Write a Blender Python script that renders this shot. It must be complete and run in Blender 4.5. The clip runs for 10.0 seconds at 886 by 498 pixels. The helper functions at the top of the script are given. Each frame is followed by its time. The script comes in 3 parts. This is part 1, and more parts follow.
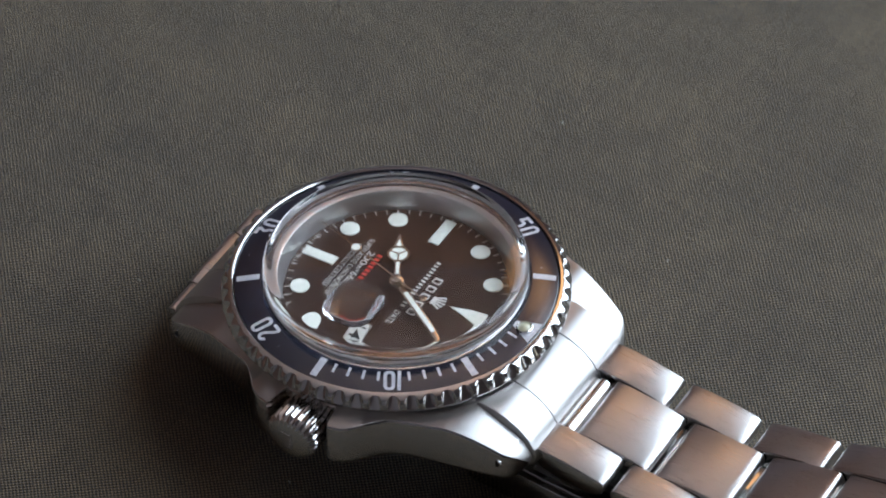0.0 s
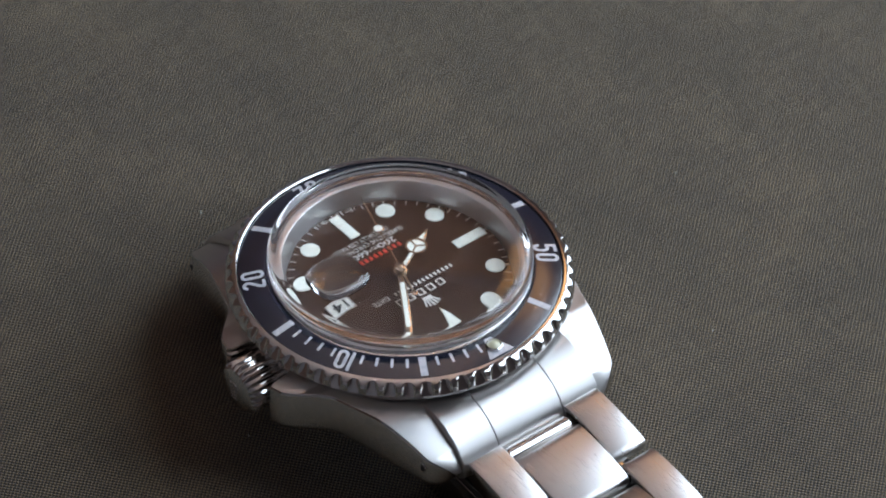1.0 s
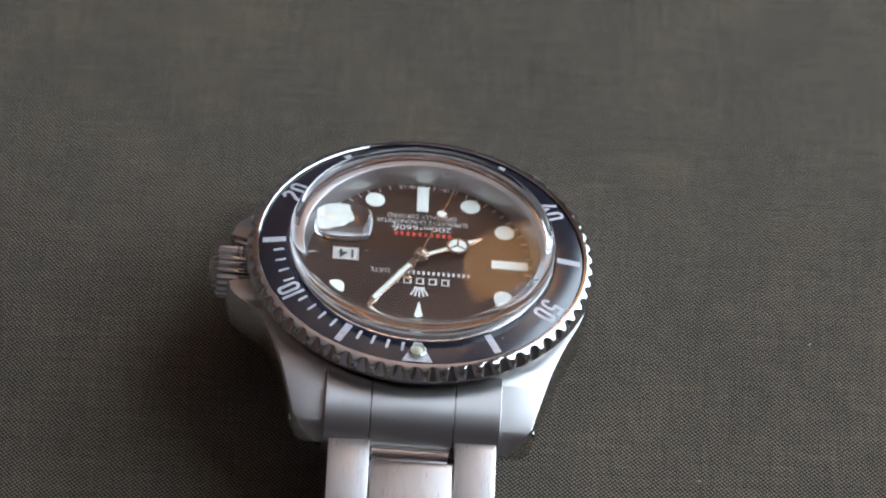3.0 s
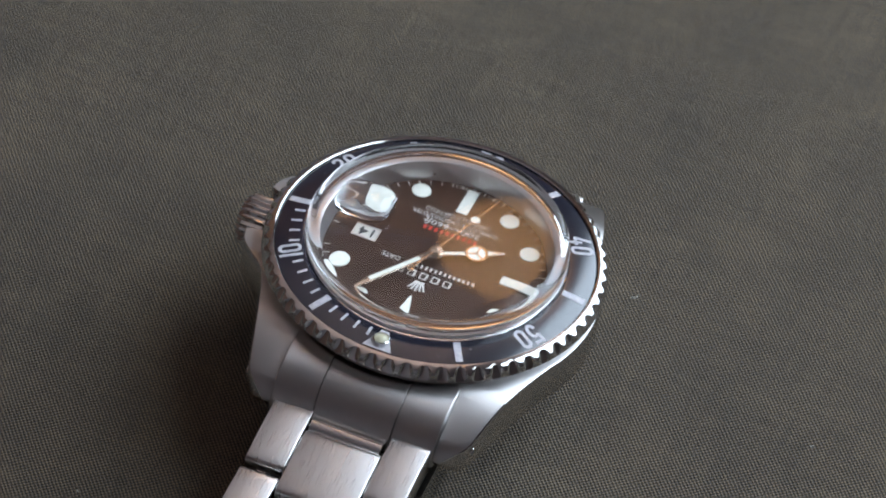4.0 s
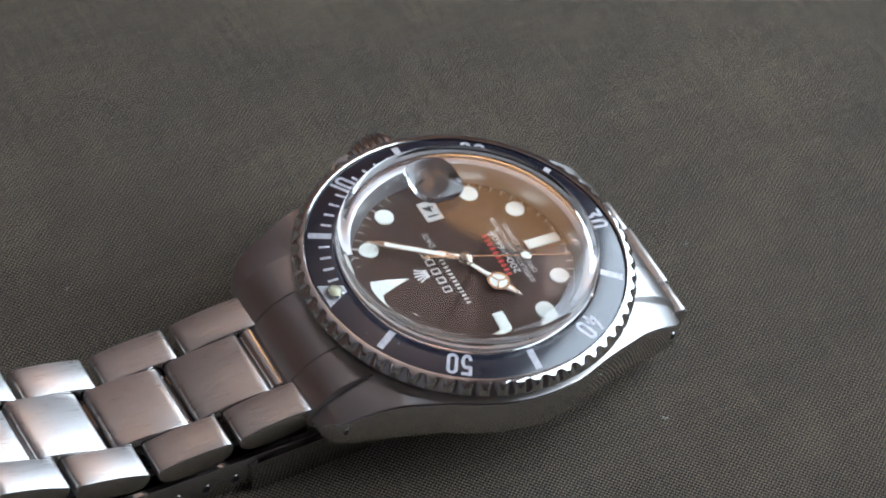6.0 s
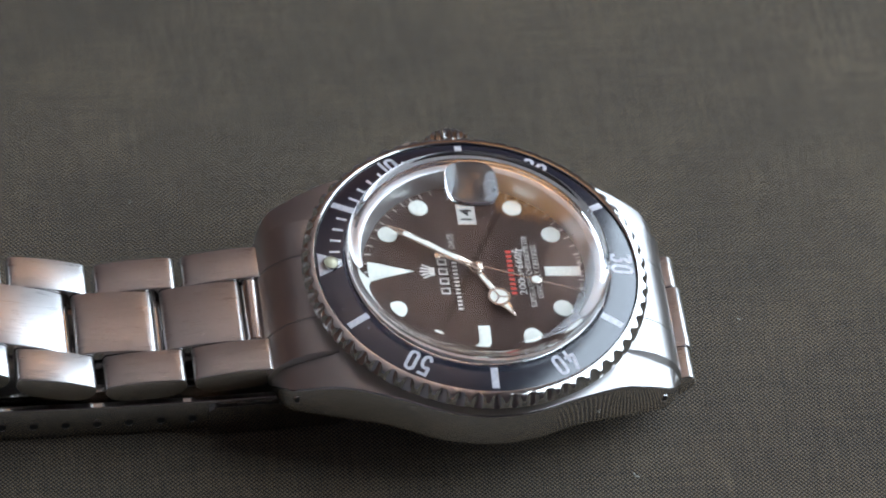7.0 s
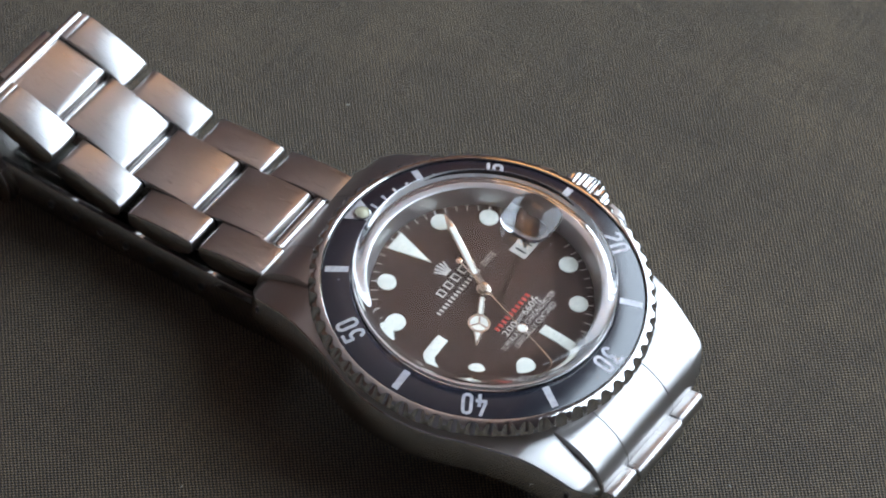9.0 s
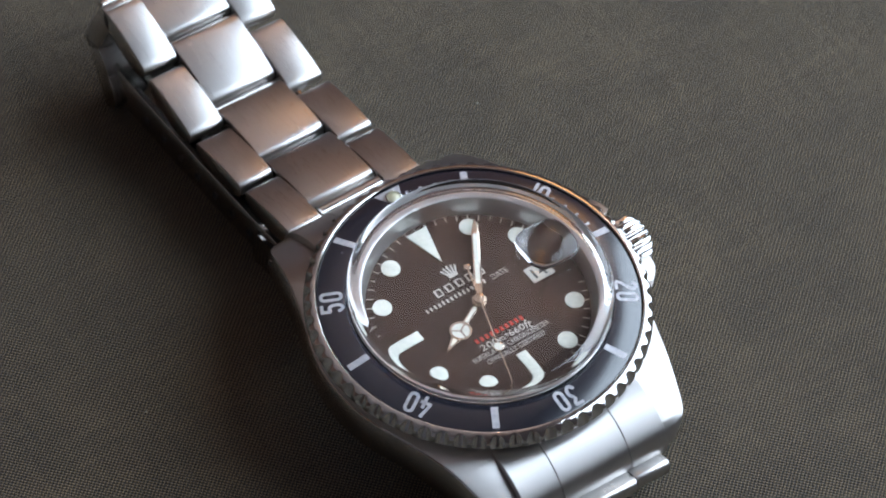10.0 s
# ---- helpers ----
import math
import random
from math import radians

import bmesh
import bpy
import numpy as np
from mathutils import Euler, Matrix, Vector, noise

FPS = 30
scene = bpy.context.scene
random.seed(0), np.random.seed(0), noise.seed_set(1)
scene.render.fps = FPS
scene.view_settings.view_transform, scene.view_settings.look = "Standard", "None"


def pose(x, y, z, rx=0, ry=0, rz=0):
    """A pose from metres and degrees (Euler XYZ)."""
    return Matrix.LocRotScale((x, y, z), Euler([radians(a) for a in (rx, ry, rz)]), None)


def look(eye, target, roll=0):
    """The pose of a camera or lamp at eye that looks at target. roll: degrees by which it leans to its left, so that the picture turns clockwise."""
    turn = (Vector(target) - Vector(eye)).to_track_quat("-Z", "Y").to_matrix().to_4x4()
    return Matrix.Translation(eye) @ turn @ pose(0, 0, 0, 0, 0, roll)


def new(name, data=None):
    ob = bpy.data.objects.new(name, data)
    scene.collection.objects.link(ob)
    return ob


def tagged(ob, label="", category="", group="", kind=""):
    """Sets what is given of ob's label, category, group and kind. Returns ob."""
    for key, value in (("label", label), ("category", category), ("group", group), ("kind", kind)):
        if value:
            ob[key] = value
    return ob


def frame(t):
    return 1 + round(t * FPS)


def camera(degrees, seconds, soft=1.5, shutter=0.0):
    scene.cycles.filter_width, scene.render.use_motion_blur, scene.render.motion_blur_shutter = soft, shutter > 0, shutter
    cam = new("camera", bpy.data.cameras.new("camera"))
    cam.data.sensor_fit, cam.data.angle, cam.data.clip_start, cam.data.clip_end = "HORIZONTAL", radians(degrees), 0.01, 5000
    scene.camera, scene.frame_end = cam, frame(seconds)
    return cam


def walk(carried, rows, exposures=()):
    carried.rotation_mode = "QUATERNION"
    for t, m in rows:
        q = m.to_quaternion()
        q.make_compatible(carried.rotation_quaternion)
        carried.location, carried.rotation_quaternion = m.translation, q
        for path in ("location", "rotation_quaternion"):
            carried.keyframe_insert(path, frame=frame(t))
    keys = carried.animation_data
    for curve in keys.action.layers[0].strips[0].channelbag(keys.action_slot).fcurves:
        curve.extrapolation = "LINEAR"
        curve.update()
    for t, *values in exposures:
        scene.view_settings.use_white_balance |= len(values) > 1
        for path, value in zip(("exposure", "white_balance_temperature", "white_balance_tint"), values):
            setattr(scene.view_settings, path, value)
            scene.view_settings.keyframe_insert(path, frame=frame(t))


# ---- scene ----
cam = camera(9.0, 10.0, soft=1.95)
cam.data.dof.use_dof, cam.data.dof.focus_distance, cam.data.dof.aperture_fstop = True, 0.632, 64.0
# The camera stands still on a tripod; the cloth-covered turntable turns under it.
EYE = pose(0, -0.43565, 0.49135, 42.86, 0, -0.01) @ pose(0, 0, 0, 0, 0, 3.79)
walk(cam, [(0.0, EYE), (10.0, EYE)])

# ---------------------------------------------------------------- world and light
world = bpy.data.worlds.new("world")
scene.world = world
world.use_nodes = True
wn = world.node_tree
sky = wn.nodes.new("ShaderNodeTexSky")
sky.sky_type = "NISHITA"
sky.sun_disc = False
sky.sun_elevation, sky.sun_rotation = radians(40), radians(100)
wn.links.new(sky.outputs[0], wn.nodes["Background"].inputs[0])
wn.nodes["Background"].inputs[1].default_value = 0.1


def area_lamp(name, m, sx, sy, power, colour):
    d = bpy.data.lights.new(name, "AREA")
    d.shape, d.size, d.size_y, d.energy, d.color = "RECTANGLE", sx, sy, power, colour
    ob = new(name, d)
    ob.matrix_basis = m
    return ob


# daylight that fills the opening of the window
WX, WY0, WY1, WZ0, WZ1 = 0.30, -0.05, 0.53, 0.03, 0.64
area_lamp("window_daylight", look((WX - 0.02, (WY0 + WY1) / 2, (WZ0 + WZ1) / 2), (0, (WY0 + WY1) / 2, (WZ0 + WZ1) / 2)),
          WZ1 - WZ0, WY1 - WY0, 5.6, (0.715, 0.855, 1.02))


# ---------------------------------------------------------------- materials
def mat(name, base=(0.5, 0.5, 0.5), rough=0.5, metal=0.0, **extra):
    m = bpy.data.materials.new(name)
    m.use_nodes = True
    b = m.node_tree.nodes["Principled BSDF"]
    b.inputs["Base Color"].default_value = (*base, 1)
    b.inputs["Roughness"].default_value = rough
    b.inputs["Metallic"].default_value = metal
    for k, v in extra.items():
        b.inputs[k.replace("_", " ")].default_value = v
    return m


def node(m, kind, **props):
    n = m.node_tree.nodes.new(kind)
    for k, v in props.items():
        if k == "operation":
            n.operation = v
    return n


def math_node(m, op, a, b=None):
    n = m.node_tree.nodes.new("ShaderNodeMath")
    n.operation = op
    for i, v in enumerate((a, b)):
        if v is None:
            continue
        if isinstance(v, (int, float)):
            n.inputs[i].default_value = v
        else:
            m.node_tree.links.new(v, n.inputs[i])
    return n.outputs[0]


def coords(m, scale=(1, 1, 1), turn=(0, 0, 0)):
    c = m.node_tree.nodes.new("ShaderNodeTexCoord")
    p = m.node_tree.nodes.new("ShaderNodeMapping")
    p.inputs["Scale"].default_value = scale
    p.inputs["Rotation"].default_value = turn
    m.node_tree.links.new(c.outputs["Object"], p.inputs["Vector"])
    return p.outputs[0]


def noise_tex(m, vec, scale, detail=3.0, rough=0.55):
    n = m.node_tree.nodes.new("ShaderNodeTexNoise")
    n.inputs["Scale"].default_value = scale
    n.inputs["Detail"].default_value = detail
    n.inputs["Roughness"].default_value = rough
    m.node_tree.links.new(vec, n.inputs["Vector"])
    return n.outputs[0]


def ramp(m, fac, lo, hi, a=0.0, b=1.0):
    r = m.node_tree.nodes.new("ShaderNodeMapRange")
    r.inputs[1].default_value, r.inputs[2].default_value = a, b
    r.inputs[3].default_value, r.inputs[4].default_value = lo, hi
    m.node_tree.links.new(fac, r.inputs[0])
    return r.outputs[0]


def mix_colour(m, fac, a, b):
    r = m.node_tree.nodes.new("ShaderNodeMix")
    r.data_type = "RGBA"
    for i, v in ((6, a), (7, b)):
        if isinstance(v, tuple):
            r.inputs[i].default_value = (*v, 1)
        else:
            m.node_tree.links.new(v, r.inputs[i])
    m.node_tree.links.new(fac, r.inputs[0])
    return r.outputs[2]


def plug(m, name, out):
    m.node_tree.links.new(out, m.node_tree.nodes["Principled BSDF"].inputs[name])


def bump(m, height, strength, distance):
    b = m.node_tree.nodes.new("ShaderNodeBump")
    b.inputs["Strength"].default_value, b.inputs["Distance"].default_value = strength, distance
    m.node_tree.links.new(height, b.inputs["Height"])
    plug(m, "Normal", b.outputs[0])


def brushed(name, base, rough, grain, strength=0.45, spread=0.10, aniso=0.0):
    """Brushed steel: the grain runs along the axis with the small scale; aniso widens the gloss across it (along x)."""
    m = mat(name, base, rough, 1.0, Anisotropic=aniso)
    if aniso:
        across = m.node_tree.nodes.new("ShaderNodeVectorTransform")
        across.vector_type, across.convert_from, across.convert_to = "VECTOR", "OBJECT", "WORLD"
        across.inputs[0].default_value = (1, 0, 0)
        plug(m, "Tangent", across.outputs[0])
    g = noise_tex(m, coords(m, grain), 1.0, 4.0, 0.65)
    big = noise_tex(m, coords(m), 180.0, 4.0)
    plug(m, "Roughness", math_node(m, "ADD", ramp(m, g, rough - spread / 2, rough + spread / 2, 0.3, 0.7), ramp(m, big, -0.01, 0.025, 0.35, 0.75)))
    scr = noise_tex(m, coords(m, (350, 2600, 900), (0.3, 0.2, 0.7)), 1.0, 2.0)
    h = math_node(m, "ADD", g, math_node(m, "MULTIPLY", scr, 0.1))
    bump(m, h, strength, 0.00002)
    return m


STEEL = (0.62, 0.60, 0.585)
m_case_top = brushed("brushed_case_steel", STEEL, 0.38, (12000, 400, 9000), 0.22, 0.12, 0.8)
m_case_side = brushed("polished_case_steel", STEEL, 0.06, (900, 900, 900), 0.02, 0.03)
m_link = brushed("brushed_link_steel", STEEL, 0.31, (11000, 260, 300), 0.32, 0.14, 0.78)
m_end = brushed("brushed_end_link_steel", STEEL, 0.38, (12000, 300, 400), 0.22, 0.12, 0.85)
m_link_side = brushed("polished_link_side_steel", STEEL, 0.14, (2000, 2000, 2000), 0.05, 0.05)
m_polish = brushed("polished_steel", (0.66, 0.645, 0.63), 0.09, (1200, 1200, 1200), 0.03, 0.04)
m_clasp = brushed("satin_clasp_steel", (0.50, 0.49, 0.48), 0.10, (700, 3000, 3000), 0.04, 0.04)
m_rehaut = brushed("satin_rehaut_steel", (0.55, 0.54, 0.54), 0.32, (4000, 4000, 500), 0.15)
# black of cord and platter; also painted shade inside the holes
m_dark = mat("hole_shade_and_dark_parts", (0.012, 0.012, 0.014), 0.6)

m_insert = mat("black_anodised_aluminium", (0.005, 0.008, 0.019), 0.2, 0.0, Specular_IOR_Level=1.0, Coat_Weight=0.7, Coat_Roughness=0.15)
v = noise_tex(m_insert, coords(m_insert), 900.0, 5.0, 0.7)
plug(m_insert, "Roughness", ramp(m_insert, v, 0.15, 0.24, 0.35, 0.7))
specks = noise_tex(m_insert, coords(m_insert), 2600.0, 2.0, 0.5)
plug(m_insert, "Base Color", mix_colour(m_insert, ramp(m_insert, specks, 0.0, 1.0, 0.74, 0.79), (0.005, 0.008, 0.019), (0.25, 0.25, 0.26)))
m_print = mat("silver_print", (0.62, 0.62, 0.66), 0.35, 0.2)
v = noise_tex(m_print, coords(m_print), 1500.0, 4.0)
plug(m_print, "Base Color", mix_colour(m_print, ramp(m_print, v, 0, 1, 0.35, 0.7), (0.50, 0.50, 0.55), (0.72, 0.72, 0.74)))

m_dial = mat("faded_brown_dial_lacquer", (0.030, 0.014, 0.008), 0.42, 0.0, Specular_IOR_Level=0.3)
v = noise_tex(m_dial, coords(m_dial), 160.0, 5.0, 0.6)
plug(m_dial, "Base Color", mix_colour(m_dial, ramp(m_dial, v, 0, 1, 0.3, 0.7), (0.019, 0.0072, 0.0036), (0.031, 0.0122, 0.0062)))
fine = noise_tex(m_dial, coords(m_dial), 5000.0, 2.0)
bump(m_dial, fine, 0.1, 0.00001)
m_lume = mat("cream_lume", (0.74, 0.76, 0.68), 0.75)
v = noise_tex(m_lume, coords(m_lume), 2500.0, 4.0)
plug(m_lume, "Base Color", mix_colour(m_lume, ramp(m_lume, v, 0, 1, 0.3, 0.7), (0.66, 0.68, 0.60), (0.80, 0.81, 0.73)))
bump(m_lume, v, 0.3, 0.00004)
m_pearl = mat("aged_cream_lume", (0.62, 0.60, 0.42), 0.35, 0.0, Coat_Weight=0.6)
m_white_ink = mat("white_dial_ink", (0.62, 0.60, 0.56), 0.5)
m_red_ink = mat("red_dial_ink", (0.55, 0.035, 0.02), 0.5)
m_black_ink = mat("black_ink", (0.01, 0.01, 0.01), 0.5)
m_date = mat("white_date_disc", (0.50, 0.48, 0.43), 0.5)
m_hand = mat("polished_white_gold", (0.72, 0.64, 0.54), 0.16, 1.0)

m_acrylic = bpy.data.materials.new("clear_acrylic")
m_acrylic.use_nodes = True
t_ = m_acrylic.node_tree
t_.nodes.remove(t_.nodes["Principled BSDF"])
gl = t_.nodes.new("ShaderNodeBsdfGlass")
gl.inputs["IOR"].default_value, gl.inputs["Roughness"].default_value = 1.49, 0.0
t_.links.new(gl.outputs[0], t_.nodes["Material Output"].inputs[0])

# plain-weave cloth: warp and weft threads of 0.4 mm that pass over and under each other
m_cloth = mat("olive_grey_woven_cloth", (0.09, 0.085, 0.07), 0.85, 0.0, Sheen_Weight=0.15, Sheen_Roughness=0.5)
PITCH = 0.00041
vec = coords(m_cloth, (1, 1, 1), (0, 0, radians(-39.6)))
warp = m_cloth.node_tree.nodes.new("ShaderNodeVectorMath")
warp.operation = "MULTIPLY_ADD"
nz = m_cloth.node_tree.nodes.new("ShaderNodeTexNoise")
nz.inputs["Scale"].default_value, nz.inputs["Detail"].default_value = 260.0, 3.0
m_cloth.node_tree.links.new(vec, nz.inputs["Vector"])
m_cloth.node_tree.links.new(nz.outputs["Color"], warp.inputs[0])
warp.inputs[1].default_value = (0.0002, 0.0002, 0)
m_cloth.node_tree.links.new(vec, warp.inputs[2])
sep = m_cloth.node_tree.nodes.new("ShaderNodeSeparateXYZ")
m_cloth.node_tree.links.new(warp.outputs[0], sep.inputs[0])
k = math.pi / PITCH
su = math_node(m_cloth, "SINE", math_node(m_cloth, "MULTIPLY", sep.outputs[0], k))
sv = math_node(m_cloth, "SINE", math_node(m_cloth, "MULTIPLY", sep.outputs[1], k))
au, av = math_node(m_cloth, "ABSOLUTE", su), math_node(m_cloth, "ABSOLUTE", sv)
over = math_node(m_cloth, "MULTIPLY", su, sv)
hu = math_node(m_cloth, "MULTIPLY", au, math_node(m_cloth, "ADD", 0.55, math_node(m_cloth, "MULTIPLY", over, 0.45)))
hv = math_node(m_cloth, "MULTIPLY", av, math_node(m_cloth, "SUBTRACT", 0.55, math_node(m_cloth, "MULTIPLY", over, 0.45)))
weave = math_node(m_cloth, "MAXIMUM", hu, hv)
fuzz = noise_tex(m_cloth, coords(m_cloth), 9000.0, 3.0, 0.7)
slub = noise_tex(m_cloth, coords(m_cloth, (1, 6, 1), (0, 0, radians(-39.6))), 190.0, 4.0, 0.6)
patch = noise_tex(m_cloth, coords(m_cloth), 45.0, 4.0, 0.6)
# shade between threads painted in by weave height, plus random yarn tone
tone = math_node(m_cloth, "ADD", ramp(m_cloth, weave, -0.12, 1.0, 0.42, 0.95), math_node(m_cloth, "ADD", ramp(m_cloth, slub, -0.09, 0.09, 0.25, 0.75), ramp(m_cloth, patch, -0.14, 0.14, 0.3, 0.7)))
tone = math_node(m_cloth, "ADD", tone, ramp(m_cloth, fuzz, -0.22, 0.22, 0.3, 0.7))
yarn_a = noise_tex(m_cloth, coords(m_cloth, (1900, 110, 1), (0, 0, radians(-39.6))), 1.0, 2.0)
yarn_b = noise_tex(m_cloth, coords(m_cloth, (110, 1900, 1), (0, 0, radians(-39.6))), 1.0, 2.0)
tone = math_node(m_cloth, "ADD", tone, math_node(m_cloth, "ADD", ramp(m_cloth, yarn_a, -0.11, 0.11, 0.3, 0.7), ramp(m_cloth, yarn_b, -0.11, 0.11, 0.3, 0.7)))
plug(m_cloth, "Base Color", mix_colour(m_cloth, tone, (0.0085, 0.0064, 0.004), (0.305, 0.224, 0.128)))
bump(m_cloth, math_node(m_cloth, "ADD", weave, math_node(m_cloth, "MULTIPLY", fuzz, 0.3)), 1.0, 0.00024)

m_table = mat("dark_wood", (0.10, 0.06, 0.035), 0.4)
v = noise_tex(m_table, coords(m_table, (4, 60, 4)), 1.0, 5.0)
plug(m_table, "Base Color", mix_colour(m_table, v, (0.07, 0.04, 0.022), (0.16, 0.09, 0.05)))
m_wall = mat("grey_plaster", (0.3, 0.29, 0.28), 0.9)
v = noise_tex(m_wall, coords(m_wall), 6.0, 5.0)
plug(m_wall, "Base Color", mix_colour(m_wall, v, (0.42, 0.42, 0.46), (0.50, 0.50, 0.54)))
m_white_wall = mat("white_plaster", (0.8, 0.8, 0.84), 0.9)
v = noise_tex(m_white_wall, coords(m_white_wall), 6.0, 5.0)
plug(m_white_wall, "Base Color", mix_colour(m_white_wall, v, (0.60, 0.60, 0.64), (0.68, 0.68, 0.72)))
# streaked brown for the added panel that tints the steel's reflections
m_panel = mat("warm_brown_reflector", (0.45, 0.24, 0.11), 0.7)
v = noise_tex(m_panel, coords(m_panel, (8, 8, 1)), 1.0, 5.0)
plug(m_panel, "Base Color", mix_colour(m_panel, v, (0.48, 0.32, 0.22), (0.60, 0.42, 0.31)))
m_ceil = mat("grey_white_paint", (0.55, 0.55, 0.56), 0.9)
v = noise_tex(m_ceil, coords(m_ceil), 5.0, 5.0)
plug(m_ceil, "Base Color", mix_colour(m_ceil, v, (0.76, 0.72, 0.73), (0.83, 0.79, 0.79)))
m_upper = mat("blue_grey_paint", (0.24, 0.24, 0.29), 0.9)
v = noise_tex(m_upper, coords(m_upper), 5.0, 5.0)
plug(m_upper, "Base Color", mix_colour(m_upper, v, (0.45, 0.45, 0.52), (0.52, 0.52, 0.60)))
m_warm = mat("warm_plaster", (0.5, 0.38, 0.3), 0.9)
v = noise_tex(m_warm, coords(m_warm), 6.0, 5.0)
plug(m_warm, "Base Color", mix_colour(m_warm, v, (0.24, 0.15, 0.12), (0.32, 0.21, 0.17)))
m_floor = mat("brown_floor", (0.15, 0.10, 0.07), 0.6)
v = noise_tex(m_floor, coords(m_floor, (3, 30, 3)), 1.0, 5.0)
plug(m_floor, "Base Color", mix_colour(m_floor, v, (0.10, 0.06, 0.04), (0.20, 0.13, 0.09)))
m_shade = mat("glowing_warm_glass", (0.7, 0.5, 0.3), 0.8, 0.0, Emission_Color=(1.0, 0.52, 0.22, 1), Emission_Strength=1.7)

# added glow that brightens the ceiling mirrored by links and rim
m_ceiling_fill = mat("ceiling_fill_glow", (0.8, 0.7, 0.6), 0.5, 0.0, Emission_Color=(1.0, 0.84, 0.78, 1), Emission_Strength=90.0)

# ---------------------------------------------------------------- mesh helpers (millimetres)
MM = 0.001


def part(name, bm, material, parent=None, label="", m=None, smooth=35.0, scale=MM):
    """Links a bmesh as one mesh object under a thing or a part."""
    bmesh.ops.recalc_face_normals(bm, faces=bm.faces[:])
    for f in bm.faces:
        f.smooth = smooth > 0
    if smooth > 0:
        lim = radians(smooth)
        for e in bm.edges:
            e.smooth = len(e.link_faces) != 2 or e.calc_face_angle(0) < lim
    bmesh.ops.scale(bm, vec=(scale,) * 3, verts=bm.verts[:])
    me = bpy.data.meshes.new(name)
    bm.to_mesh(me)
    bm.free()
    for x in material if isinstance(material, (list, tuple)) else (material,):
        me.materials.append(x)
    ob = new(name, me)
    ob.parent = parent
    if m is not None:
        ob.matrix_basis = m
    if label:
        ob["label"] = label
    return ob


def share(name, src, parent, m, label=""):
    """One more object on the mesh of src."""
    ob = new(name, src.data)
    ob.parent = parent
    ob.matrix_basis = m
    if label:
        ob["label"] = label
    return ob


def box(x0, x1, y0, y1, z0, z1, bevel=0.0, seg=2):
    bm = bmesh.new()
    bmesh.ops.create_cube(bm, size=1, matrix=Matrix.Translation(((x0 + x1) / 2, (y0 + y1) / 2, (z0 + z1) / 2)) @ Matrix.Diagonal((x1 - x0, y1 - y0, z1 - z0, 1)))
    if bevel:
        bmesh.ops.bevel(bm, geom=bm.edges[:], offset=bevel, segments=seg, affect="EDGES", profile=0.5)
    return bm


def revolve(profile, n=96, centre=(0, 0), shape=None, closed=True):
    """Rings about z from (r, z) points; shape(angle, i, r, z) may bend them."""
    bm = bmesh.new()
    rings = []
    for i, (r, z) in enumerate(profile):
        if r < 1e-6:
            rings.append([bm.verts.new((centre[0], centre[1], z))])
            continue
        ring = []
        for j in range(n):
            a = 2 * math.pi * j / n
            rr, zz = shape(a, i, r, z) if shape else (r, z)
            ring.append(bm.verts.new((centre[0] + rr * math.sin(a), centre[1] + rr * math.cos(a), zz)))
        rings.append(ring)
    pairs = list(zip(rings, rings[1:])) + ([(rings[-1], rings[0])] if closed and len(rings[0]) > 1 and len(rings[-1]) > 1 else [])
    for a, b in pairs:
        for j in range(n):
            q = [a[j % len(a)], a[(j + 1) % len(a)], b[(j + 1) % len(b)], b[j % len(b)]]
            u = []
            for x in q:
                if x not in u:
                    u.append(x)
            if len(u) > 2:
                bm.faces.new(u)
    return bm


def prism(outline, z0, z1, bevel=0.0):
    """A flat plate with that outline (x, y), from z0 to z1."""
    bm = bmesh.new()
    lo = [bm.verts.new((x, y, z0)) for x, y in outline]
    hi = [bm.verts.new((x, y, z1)) for x, y in outline]
    n = len(outline)
    bm.faces.new(lo[::-1])
    top = bm.faces.new(hi)
    for i in range(n):
        bm.faces.new((lo[i], lo[(i + 1) % n], hi[(i + 1) % n], hi[i]))
    if bevel:
        bmesh.ops.bevel(bm, geom=list(top.edges), offset=bevel, segments=2, affect="EDGES", profile=0.5)
    return bm


def loft(sections, material_of=None):
    """Closed skin through sections, lists of (x, y, z) with the same length."""
    bm = bmesh.new()
    rows = [[bm.verts.new(p) for p in s] for s in sections]
    n = len(rows[0])
    for a, b in zip(rows, rows[1:]):
        for i in range(n):
            f = bm.faces.new((a[i], a[(i + 1) % n], b[(i + 1) % n], b[i]))
            if material_of:
                f.material_index = material_of(i)
    bm.faces.new(rows[0][::-1])
    bm.faces.new(rows[-1])
    return bm


